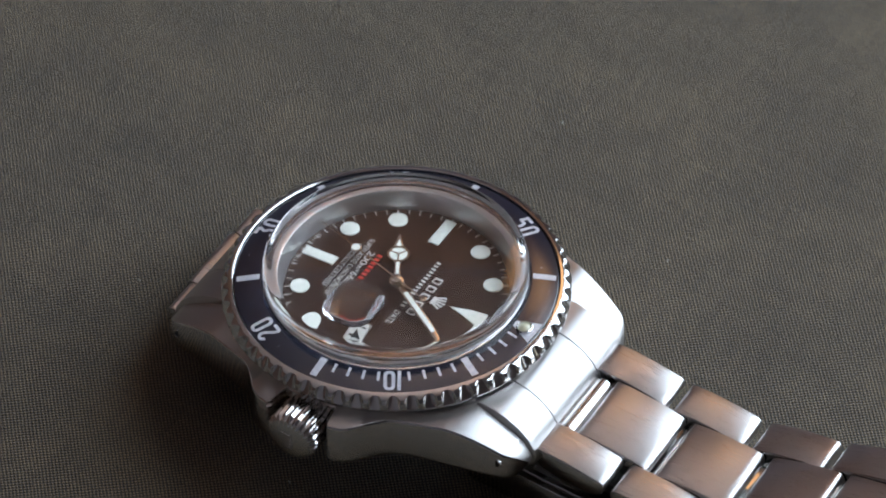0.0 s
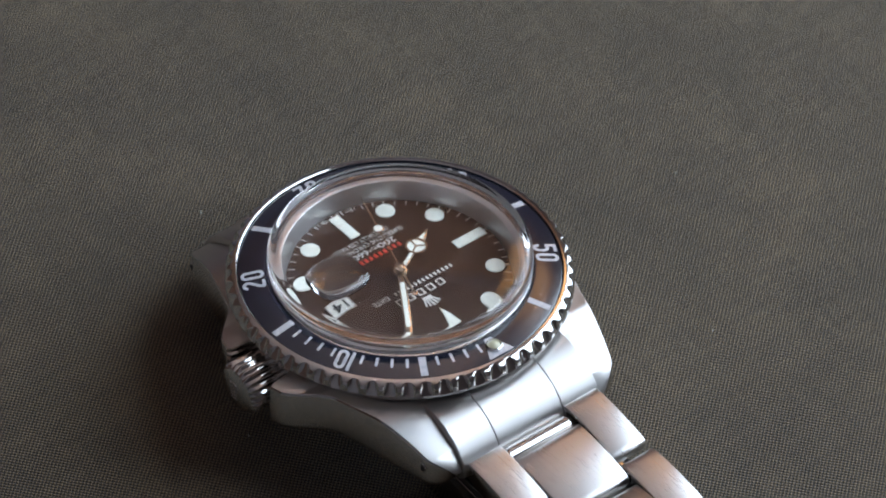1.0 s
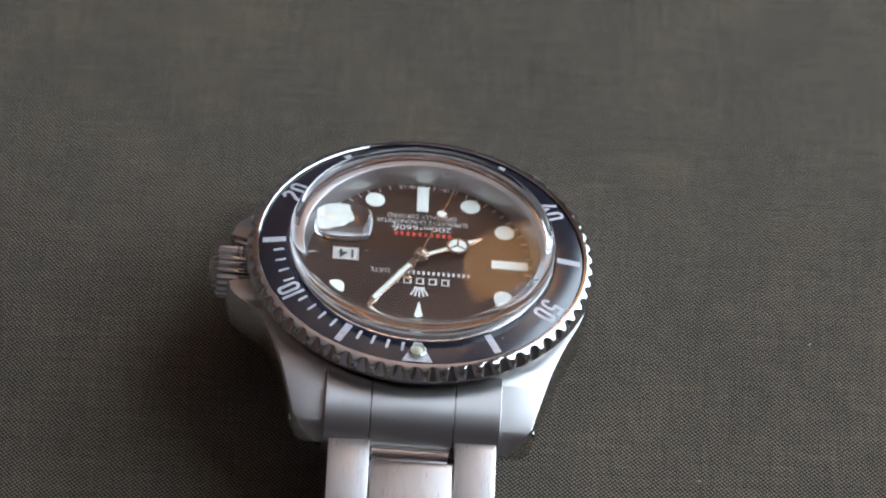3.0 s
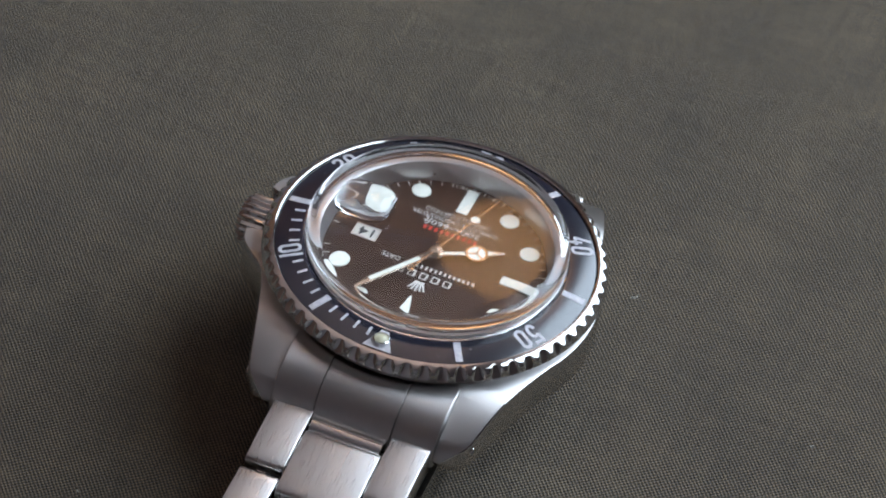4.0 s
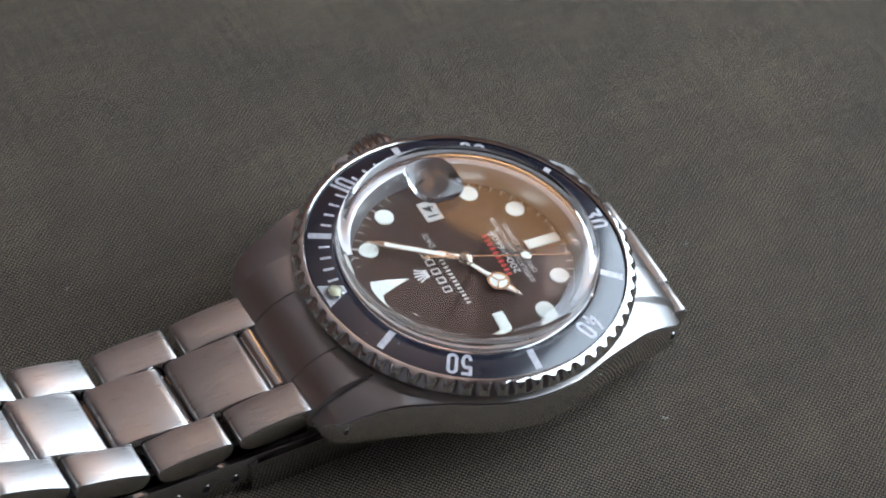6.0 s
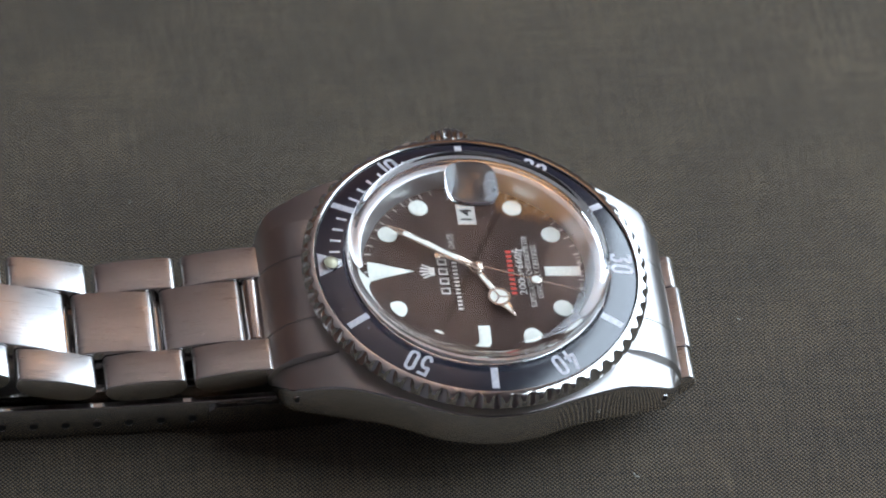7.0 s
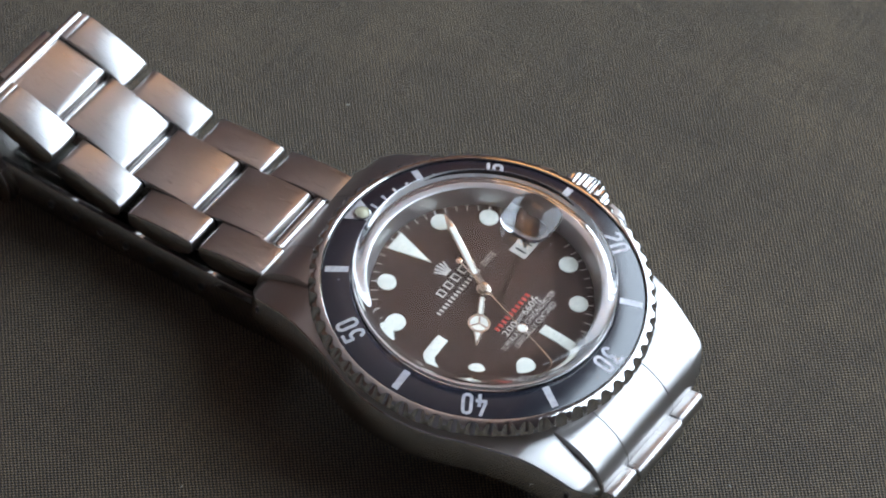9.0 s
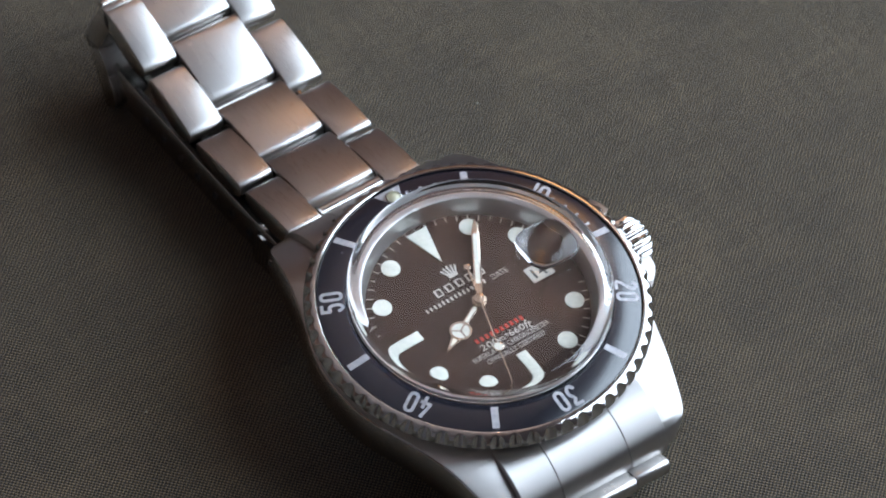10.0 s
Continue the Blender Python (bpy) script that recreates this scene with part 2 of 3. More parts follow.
def text_mesh(body, size, width=None, depth=0.01, bold=0.0, spacing=1.0):
    """A flat mesh of the words, centred on the origin, in millimetres."""
    cu = bpy.data.curves.new("words", "FONT")
    cu.body, cu.size, cu.extrude, cu.offset, cu.space_character = body, 1.0, depth / size, bold, spacing
    cu.align_x, cu.align_y = "CENTER", "CENTER"
    cu.resolution_u = 3
    ob = bpy.data.objects.new("words", cu)
    scene.collection.objects.link(ob)
    dg = bpy.context.evaluated_depsgraph_get()
    me = bpy.data.meshes.new_from_object(ob.evaluated_get(dg))
    bm = bmesh.new()
    bm.from_mesh(me)
    bpy.data.objects.remove(ob)
    bpy.data.meshes.remove(me)
    bpy.data.curves.remove(cu)
    xs, ys = [v.co.x for v in bm.verts], [v.co.y for v in bm.verts]
    cx, cy, w, h = (min(xs) + max(xs)) / 2, (min(ys) + max(ys)) / 2, max(xs) - min(xs), max(ys) - min(ys)
    sy = size / h
    sx = width / w if width else sy
    for v in bm.verts:
        v.co = Vector(((v.co.x - cx) * sx, (v.co.y - cy) * sy, v.co.z * size))
    return bm


def moved(bm, m):
    bmesh.ops.transform(bm, matrix=m, verts=bm.verts[:])
    return bm


def merge(*bms):
    """Joins the pieces of one part into one bmesh."""
    out = bmesh.new()
    for b in bms:
        me = bpy.data.meshes.new("piece")
        b.to_mesh(me)
        b.free()
        out.from_mesh(me)
        bpy.data.meshes.remove(me)
    return out


def disc_outline(x, y, r, n=28):
    return [(x + r * math.cos(2 * math.pi * i / n), y + r * math.sin(2 * math.pi * i / n)) for i in range(n)]


# ---------------------------------------------------------------- the room
def structure(name, bm, material, label):
    ob = part(name, bm, material, None, "", None, 0, 1.0)
    return tagged(ob, label, name.split("_")[0], kind="structure")


RX0, RX1, RY0, RY1, RZ0, RZ1 = -1.25, WX, -1.2, 1.62, -0.76, 1.40
structure("floor", box(RX0, RX1 + 0.2, RY0, RY1, RZ0 - 0.1, RZ0), m_floor, "plain brown floor under the table")
structure("ceiling", box(RX0, RX1 + 0.2, RY0, RY1, RZ1, RZ1 + 0.1), m_ceil, "plain grey-white painted ceiling of the room")
# unseen brown panel, added at the height the link tops mirror
structure("trim", box(RX0, RX1, RY1 - 0.02, RY1 - 0.002, 0.74, 1.32), m_panel, "unseen warm brown panel added for the steel to mirror")
structure("wall_north", box(RX0 - 0.1, RX1 + 0.2, RY1, RY1 + 0.1, RZ0 - 0.1, RZ1 + 0.1), m_upper, "plain blue-grey wall behind the table")
structure("wall_south", box(RX0 - 0.1, RX1 + 0.2, RY0 - 0.1, RY0, RZ0 - 0.1, RZ1 + 0.1), m_white_wall, "plain white plaster wall")
structure("wall_west", box(RX0 - 0.1, RX0, RY0, RY1, RZ0 - 0.1, RZ1 + 0.1), m_warm, "plain warm plaster wall")
structure("wall_east", merge(box(RX1, RX1 + 0.2, RY0, WY0, RZ0, RZ1), box(RX1, RX1 + 0.2, WY1, RY1, RZ0, RZ1),
                             box(RX1, RX1 + 0.2, WY0, WY1, RZ0, WZ0), box(RX1, RX1 + 0.2, WY0, WY1, WZ1, RZ1)), m_wall,
          "plain grey plaster wall with a window opening")

table = tagged(new("table"), "dark wooden table that carries the turntable", "table")
part("tabletop", box(-0.55, 0.28, -0.40, 0.55, -0.055, -0.025, 0.004), m_table, table, scale=1.0)
for x in (-0.5, 0.23):
    for y in (-0.35, 0.5):
        part("leg", box(x - 0.03, x + 0.03, y - 0.03, y + 0.03, RZ0, -0.055, 0.004), m_table, table, scale=1.0)

# warm lamp that hangs behind the table and mirrors in the crystal
pendant = tagged(new("pendant_lamp"), "glowing warm globe pendant lamp hanging from the ceiling", "lamp")
LX, LY, LZ = 0.193, 0.82, 0.69
GLOBE = [(0.1 * math.sin(radians(a)), -0.12 * math.cos(radians(a))) for a in range(0, 121, 10)]
part("shade", revolve(GLOBE, 48, (LX, LY), closed=False), m_shade, pendant, m=Matrix.Translation((0, 0, LZ)), scale=1.0)
# unseen fill source added in the globe, shining up through its open top
part("ceiling_fill_bulb", revolve([(0, -0.055), (0.032, -0.045), (0.052, -0.015), (0.054, 0.01), (0.04, 0.045), (0.02, 0.07), (0.014, 0.12), (0, 0.12)], 24, (LX, LY), closed=False), m_ceiling_fill, pendant, m=Matrix.Translation((0, 0, LZ)), scale=1.0)
part("spider", merge(box(LX - 0.086, LX + 0.086, LY - 0.003, LY + 0.003, 0.055, 0.061), box(LX - 0.003, LX + 0.003, LY - 0.086, LY + 0.086, 0.0552, 0.0612)), m_dark, pendant, m=Matrix.Translation((0, 0, LZ)), scale=1.0)
part("cord", revolve([(0, 0.12), (0.003, 0.12), (0.003, RZ1 - LZ), (0, RZ1 - LZ)], 12, (LX, LY), closed=False), m_dark, pendant, m=Matrix.Translation((0, 0, LZ)), scale=1.0)

# ---------------------------------------------------------------- turntable with its cloth
turntable = tagged(new("turntable"), "round turntable covered with olive grey woven cloth", "turntable")
part("platter", revolve([(0, -24.5), (150, -24.5), (152, -22), (152, -3), (150, -1.2), (0, -1.2)], 128, closed=False), m_dark, turntable)
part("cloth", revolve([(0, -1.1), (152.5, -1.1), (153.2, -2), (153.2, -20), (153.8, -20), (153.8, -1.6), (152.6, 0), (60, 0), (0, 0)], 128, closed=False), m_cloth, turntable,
     "olive grey plain-weave cloth stretched flat")

LINT = mat("pale_lint", (0.6, 0.6, 0.55), 0.9)
for x, y, a, n in ((-16.93, -21.26, 20, 0.34), (-17.25, -21.6, 100, 0.2), (22.95, -5.6, 60, 0.2), (-31.0, 14.0, 10, 0.16), (30.5, 33.0, 140, 0.18), (6.0, -37.0, 75, 0.2), (-44.0, -8.0, 30, 0.22)):
    part("lint", box(-n, n, -0.05, 0.05, -0.02, 0.05, 0.02), LINT, turntable, "tiny pale speck of lint on the cloth", Matrix.Translation((x * MM, y * MM, 0.05 * MM)) @ pose(0, 0, 0, 0, 0, a))

# ---------------------------------------------------------------- the wristwatch
watch = tagged(new("wristwatch"), "steel diver's wristwatch, black bezel, brown dial, link bracelet, on cloth", "watch")
LIFT = 16.3
HEAD = (Matrix.Translation((2.30 * MM, -4.48 * MM, LIFT * MM)) @ pose(0, 0, 0, 0, -2.17, 0) @ pose(0, 0, 0, 5.17, 0, 0))
ID = Matrix.Identity(4)


def smoothstep(a, b, x):
    t = min(1, max(0, (x - a) / (b - a)))
    return t * t * (3 - 2 * t)


# case: lofted along the 6-12 axis; brushed on top, polished on the flanks
def flank(y, right):
    a = abs(y)
    if a < 8:
        x = math.sqrt(19.9 ** 2 - y * y)
    else:
        x0, s0 = math.sqrt(19.9 ** 2 - 64), -8 / math.sqrt(19.9 ** 2 - 64)
        u = (a - 8) / 15
        x = x0 + (13.3 - x0) * (u + (s0 * 15 / (13.3 - x0) - 1) * u * (1 - u) * (1 - u) * 0.9) if u < 1 else 13.3
    if a > 21.2:
        x -= 2.3 * ((a - 21.2) / 2.6) ** 3
    if right:
        x += 2.5 * smoothstep(10.0, 5.2, a) * smoothstep(3.2, 3.9, a) - 0.9 * smoothstep(3.9, 3.3, a)
    return x


def top_z(y):
    a = abs(y)
    return -3.05 - 0.25 * smoothstep(8, 16, a) - 3.9 * max(0, (a - 15) / 8.8) ** 1.5 - 1.1 * max(0, (a - 22.3) / 1.5) ** 2


def low_z(y):
    a = abs(y)
    return -8.5 - 1.25 * smoothstep(9, 22, a) + 1.2 * max(0, (a - 22.6) / 1.2) ** 2


def section(y, xi, xo, both):
    zt, zb = top_z(y), low_z(y)
    h = max(0.2, zt - zb)
    c, r = min(0.26, h * 0.2), min(0.30, h * 0.2)
    right = [(xo - r, zb), (xo - 0.05, zb + r), (xo, zb + 2.2 * r), (xo, zt - 1.3 * c), (xo - 0.05, zt - c * 0.75), (xo - 0.6 * c, zt - 0.06), (xo - c, zt)]
    return right


ys = [-17.2 + 34.4 * i / 120 for i in range(121)]
secs = []
for y in ys:
    rt = section(y, 0, flank(y, True), True)
    lt = section(y, 0, flank(y, False), True)
    secs.append([(x, y, z) for x, z in rt] + [(-x, y, z) for x, z in lt[::-1]])
MIX = lambda i: 0 if i in (5, 6, 7) else 1
case = part("case", loft(secs, MIX), (m_case_top, m_case_side), watch, "steel case with brushed lug tops and polished flanks", HEAD, 40)
for sx in (-1, 1):
    for sy in (-1, 1):
        secs = []
        for i in range(37):
            y = 17.2 + 6.6 * i / 36
            rt = section(y, 10.05, flank(y, False), False)
            zt, zb = rt[-1][1], rt[0][1]
            secs.append([(sx * x, sy * y, z) for x, z in rt] + [(sx * 10.13, sy * y, zt), (sx * 10.03, sy * y, zt - 0.1), (sx * 10.03, sy * y, zb)])
        part("lug", loft(secs, MIX), (m_case_top, m_case_side), case, "", None, 40)
for sx in (-1, 1):
    for sy in (-1, 1):
        px = flank(21.2, False)
        ring = moved(revolve([(0.0, 0.03), (0.46, 0.02), (0.5, 0.05), (0.62, 0.04), (0.66, -0.05), (0.66, -0.8), (0.0, -0.8)], 24, closed=False), Matrix.Translation((sx * (px - 0.01), sy * 21.2, -7.4)) @ pose(0, 0, 0, 0, 90 * sx, 0))
        # black centre of a closed disc paints the shade inside the lug hole
        for f in ring.faces:
            f.material_index = 1 if (f.calc_center_median() - Vector((sx * (px - 0.01), sy * 21.2, -7.4))).length < 0.36 else 0
        part("lug_hole", ring, (m_polish, m_dark), case, "drilled lug hole with spring bar end")
part("caseback", revolve([(0, -11.2), (14.2, -11.2), (15.6, -10.6), (16.6, -9.2), (16.6, -8.0), (0, -8.0)], 96, closed=False), m_polish, watch, "", HEAD)

# crown with its fluted grip
def flute(a, i, r, z):
    return (r - 0.26 * (0.5 - 0.5 * math.cos(a * 24)) ** 0.7 if 2 <= i <= 5 else r), z


AXIS_X = Matrix.Translation((0, 0, -5.5)) @ pose(0, 0, 0, 0, 90, 0)
crown = part("crown", moved(revolve([(0, 18.4), (2.7, 18.4), (2.9, 19.6), (3.15, 19.9), (3.15, 23.0), (2.95, 23.35), (2.6, 23.7), (1.6, 24.0), (0, 24.1)], 180, shape=flute, closed=False), AXIS_X),
             m_polish, watch, "screw-down crown with a fluted edge", HEAD)
part("emblem", moved(merge(*[box(-0.1 + k * 0.5, 0.1 + k * 0.5, -0.5, 0.7 - 0.12 * abs(k), 23.9, 24.13, 0.03) for k in (-2, -1, 0, 1, 2)], box(-1.1, 1.1, -0.85, -0.5, 23.85, 24.11, 0.03)), AXIS_X), m_polish, crown, "raised plain emblem")
part("crown_tube", moved(revolve([(0, 18.5), (2.2, 18.5), (2.2, 20.8), (0, 20.8)], 48, closed=False), AXIS_X), m_dark, crown)

# bezel with scalloped edge
TEETH = 60


def scallop(a, i, r, z):
    """Half-round flutes cut down through the rim, running out towards its foot."""
    u = (a * TEETH / (2 * math.pi)) % 1.0
    u = min(u, 1 - u)
    return min(r, 20.12 - max(0.0, 0.80 + 0.54 * z) * math.sqrt(max(0.0, 1 - (u / 0.38) ** 2))) if z > -2.2 else r, z


bezel = part("bezel", revolve([(15.2, -2.6), (15.2, -0.3), (18.66, -0.5), (18.74, 0.06), (18.86, 0.14), (19.05, 0.12), (19.22, 0.08), (19.36, 0.03), (19.48, -0.02), (19.6, -0.08), (19.72, -0.15), (19.84, -0.25), (19.94, -0.36), (20.03, -0.5), (20.09, -0.66), (20.12, -0.82), (20.12, -0.98), (20.12, -1.14), (20.12, -1.3), (20.1, -1.46), (20.0, -1.62), (19.75, -1.78), (19.3, -2.0), (19.0, -2.3), (18.9, -3.0), (15.2, -3.0)],
                               TEETH * 18, shape=scallop), m_polish, watch, "polished steel bezel with a scalloped grip", HEAD, 24)
part("insert", revolve([(15.32, 0.0), (15.34, 0.36), (15.45, 0.42), (15.6, 0.41), (18.5, -0.05), (18.62, -0.10), (18.66, -0.35)], 240), m_insert, bezel, "glossy black bezel insert with silver minute scale")


def insert_z(r):
    return 0.41 - (r - 15.6) * 0.46 / 2.9


CONE = -math.degrees(math.atan(0.46 / 2.9))


def on_insert(bm, minute, r):
    """Sets a flat piece, drawn at the origin with y outwards, on the cone of the insert."""
    return moved(bm, Matrix.Rotation(-radians(minute * 6), 4, "Z") @ Matrix.Translation((0, r, insert_z(r) + 0.012)) @ pose(0, 0, 0, CONE, 0, 0))


for mnt in (5, 15, 25, 35, 45, 55):
    part("hash_mark", on_insert(box(-0.42, 0.42, -1.35, 1.35, -0.01, 0.01), mnt, 16.98), m_print, bezel)
for mnt in (1, 2, 3, 4, 6, 7, 8, 9, 11, 12, 13, 14):
    part("minute_mark", on_insert(box(-0.16, 0.16, -0.62, 0.62, -0.01, 0.01), mnt, 16.45), m_print, bezel)


def numeral(ch, w=1.32, h=2.75, s=0.40):
    """Bold square bezel digits made of strokes."""
    def ring(x0, x1, y0, y1, rr):
        out, inn = [], []
        for cx, cy, a0 in ((x1 - rr, y1 - rr, 0), (x0 + rr, y1 - rr, 90), (x0 + rr, y0 + rr, 180), (x1 - rr, y0 + rr, 270)):
            for k in range(6):
                a = radians(a0 + 18 * k)
                out.append((cx + rr * math.cos(a), cy + rr * math.sin(a)))
                inn.append((cx + (rr - s) * math.cos(a), cy + (rr - s) * math.sin(a)))
        return out, inn

    def band(points):
        """A stroke of width s along a path."""
        bm = bmesh.new()
        lo, hi = [], []
        for i, p in enumerate(points):
            a, b = Vector(points[max(0, i - 1)]), Vector(points[min(len(points) - 1, i + 1)])
            d = (b - a).normalized()
            nrm = Vector((-d.y, d.x)) * s / 2
            lo.append((p[0] + nrm.x, p[1] + nrm.y))
            hi.append((p[0] - nrm.x, p[1] - nrm.y))
        vs = [[bm.verts.new((x, y, z)) for x, y in side] for side in (lo, hi) for z in (-0.01, 0.01)]
        for i in range(len(points) - 1):
            for a, b in ((0, 1), (2, 3), (0, 2), (1, 3)):
                bm.faces.new((vs[a][i], vs[a][i + 1], vs[b][i + 1], vs[b][i]))
        return bm

    def arc(cx, cy, rx_, ry_, a0, a1, n=12):
        return [(cx + rx_ * math.cos(radians(a0 + (a1 - a0) * i / n)), cy + ry_ * math.sin(radians(a0 + (a1 - a0) * i / n))) for i in range(n + 1)]

    X, Y = w / 2 - s / 2, h / 2 - s / 2
    if ch == "0":
        path = arc(0, Y - 0.45, X, 0.45, 0, 180) + arc(0, -Y + 0.45, X, 0.45, 180, 360) + [(X, Y - 0.45), (X, Y - 0.40)]
        return band(path)
    if ch == "1":
        return band([(0, h / 2), (0, -h / 2)])
    if ch == "2":
        return band(arc(0, Y - 0.5, X, 0.5, 175, -35) + [(-X * 0.7, -Y + 0.55), (-X, -Y + 0.02), (-X + 0.05, -Y), (X + s / 2, -Y)])
    if ch == "3":
        return merge(band([(-X - s / 2, Y), (X, Y), (X - 0.03, Y - 0.1), (-0.02, 0.28)]), band(arc(0, -Y + 0.68, X, 0.68, 95, -165)))
    if ch == "4":
        return merge(band([(0.05, h / 2), (-X, -0.42)]), band([(-X - 0.15, -0.52), (X + 0.25, -0.52)]), band([(X * 0.55, 0.25), (X * 0.55, -h / 2)]))
    return merge(band([(X + 0.1, Y), (-X, Y)]), band([(-X, h / 2), (-X, 0.12)]), band([(-X, 0.2), (0, 0.32)] + arc(0, -Y + 0.72, X, 0.78, 80, -165)))


for mnt, word in ((10, "10"), (20, "20"), (30, "30"), (40, "40"), (50, "50")):
    off = 0.82 if word != "10" else 0.62
    bm = merge(moved(numeral(word[0]), Matrix.Translation((-off, 0, 0))), moved(numeral(word[1]), Matrix.Translation((off if word != "10" else 0.5, 0, 0))))
    part("numeral", on_insert(bm, mnt, 17.0), m_print, bezel, "silver minute numeral " + word)
part("triangle", on_insert(prism([(-1.75, 1.42), (1.75, 1.42), (0.45, -1.3), (-0.45, -1.3)][::-1], -0.01, 0.01), 0, 16.98), m_print, bezel, "silver triangle at the zero of the scale")
pearl = part("pearl", moved(revolve([(0.98, -0.1), (0.98, 0.22), (0.86, 0.3), (0.80, 0.2), (0.80, -0.1)], 40), Matrix.Translation((0, 16.95, insert_z(16.95)))), m_polish, bezel, "steel cup of the luminous pearl")
part("lume_dot", moved(revolve([(0, 0.42), (0.35, 0.38), (0.62, 0.25), (0.79, 0.08), (0.79, -0.1), (0, -0.1)], 40, closed=False), Matrix.Translation((0, 16.95, insert_z(16.95)))), m_pearl, pearl, "yellowed luminous dot")

# dial and everything under the crystal
DZ = -1.95
dial = part("dial", revolve([(0, DZ), (13.75, DZ), (13.75, DZ - 0.4), (0, DZ - 0.4)], 128, closed=False), m_dial, watch, "faded brown dial with cream hour markers", HEAD)
part("rehaut", revolve([(12.9, DZ + 0.01), (13.1, -0.9), (13.45, 0.5), (13.6, 0.58), (14.3, 0.58), (14.35, 0.22), (15.15, 0.22), (15.15, DZ - 0.4), (13.6, DZ - 0.4)], 160), m_rehaut, watch, "satin steel ring round the dial", HEAD)


def on_dial(name, bm, material, label="", z=0.03):
    return part(name, moved(bm, Matrix.Translation((0, 0, DZ + z))), material, dial, label, None, 30)


def turned(bm, deg):
    return moved(bm, Matrix.Rotation(-radians(deg), 4, "Z"))


for hr in (1, 2, 4, 5, 7, 8, 10, 11):
    a = radians(hr * 30)
    on_dial("hour_dot", prism(disc_outline(11.05 * math.sin(a), 11.05 * math.cos(a), 1.13, 36), -0.03, 0.10, 0.04), m_lume)
for hr in (6, 9):
    on_dial("hour_bar", turned(prism([(-0.68, 8.15), (0.68, 8.15), (0.68, 12.35), (-0.68, 12.35)], -0.03, 0.10, 0.04), hr * 30), m_lume)
on_dial("hour_triangle", prism([(0, 7.15), (1.42, 12.3), (-1.42, 12.3)], -0.03, 0.10, 0.04), m_lume)
for k in range(60):
    if k % 5 == 0 or not 13 <= k <= 17:
        long = k % 5 == 0
        on_dial("minute_tick", turned(box(-0.07 if long else -0.05, 0.07 if long else 0.05, 11.95 if long else 12.05, 12.8, -0.01, 0.012), k * 6), m_white_ink)


def bars(n, width, height, gap=0.28, tilt=0.0):
    """A row of plain letter-sized bars."""
    step = width / n
    return merge(*[box(-width / 2 + i * step, -width / 2 + (i + 1 - gap) * step, -height / 2, height / 2, -0.008, 0.008) for i in range(n)])


def place(bm, x, y):
    return moved(bm, Matrix.Translation((x, y, 0)))


on_dial("maker_mark", merge(*[b for k in range(5) for b in (box(-3.4 + k * 1.45, -3.18 + k * 1.45, 3.2, 4.25, -0.008, 0.008), box(-2.62 + k * 1.45, -2.48 + k * 1.45, 3.2, 4.25, -0.008, 0.008),
                                                            box(-3.18 + k * 1.45, -2.62 + k * 1.45, 4.11, 4.25, -0.008, 0.008), box(-3.18 + k * 1.45, -2.62 + k * 1.45, 3.2, 3.34, -0.008, 0.008))]), m_white_ink, "row of plain white bars")
on_dial("emblem", merge(*[moved(box(-0.11, 0.11, 0.0, 1.45 - 0.1 * abs(k), -0.008, 0.008), Matrix.Translation((k * 0.22, 5.0, 0)) @ Matrix.Rotation(-radians(k * 13), 4, "Z")) for k in (-2, -1, 0, 1, 2)],
                        box(-0.62, 0.62, 4.72, 5.0, -0.008, 0.008)), m_white_ink, "plain white five-pronged emblem")
on_dial("model_line", place(bars(15, 8.6, 0.56, 0.55), -1.4, 2.3), m_white_ink, "row of plain white bars")
on_dial("dial_text", place(text_mesh("DATE", 0.72, 2.2, bold=-0.008), 4.6, 2.3), m_white_ink)
on_dial("model_mark", place(bars(10, 6.9, 0.64, 0.46), 0, -4.2), m_red_ink, "row of plain red bars")
on_dial("dial_text", place(text_mesh("200", 0.85, 2.4), -2.3, -5.28), m_white_ink)
on_dial("dial_text", place(text_mesh("m", 0.5, 0.75), -0.65, -5.4), m_white_ink)
on_dial("dial_text", place(text_mesh("=", 0.3, 0.42), 0.12, -5.22), m_white_ink)
on_dial("dial_text", place(text_mesh("660", 0.85, 2.1), 1.5, -5.28), m_white_ink)
on_dial("dial_text", moved(text_mesh("ft", 1.25, 0.9), Matrix.Translation((3.1, -5.3, 0)) @ Matrix.Shear("XY", 4, (0.0, 0.0)) @ Matrix.Rotation(-0.25, 4, "Z")), m_white_ink)
on_dial("dial_text", place(text_mesh("SUPERLATIVE CHRONOMETER", 0.66, 10.6, bold=-0.008), 0, -6.3), m_white_ink)
on_dial("dial_text", place(text_mesh("OFFICIALLY CERTIFIED", 0.66, 8.0, bold=-0.008), 0, -7.25), m_white_ink)
for word, ang in (("SWISS", 188.5), ("T<25", 171.5)):
    for i, ch in enumerate(word):
        a = ang + (i - (len(word) - 1) / 2) * -2.6
        if ch != " ":
            on_dial("dial_text", moved(text_mesh(ch, 0.46), Matrix.Rotation(-radians(a), 4, "Z") @ Matrix.Translation((0, 12.45, 0)) @ Matrix.Rotation(math.pi, 4, "Z")), m_white_ink)
date = on_dial("date_window", merge(box(7.2, 10.0, -0.98, 0.98, -0.02, 0.01)), m_date, "white date disc behind its window")
part("date_numeral", moved(text_mesh("14", 1.4, 1.75, 0.01, 0.01), Matrix.Translation((8.6, 0, DZ + 0.05))), m_black_ink, date, "black date numeral 14")
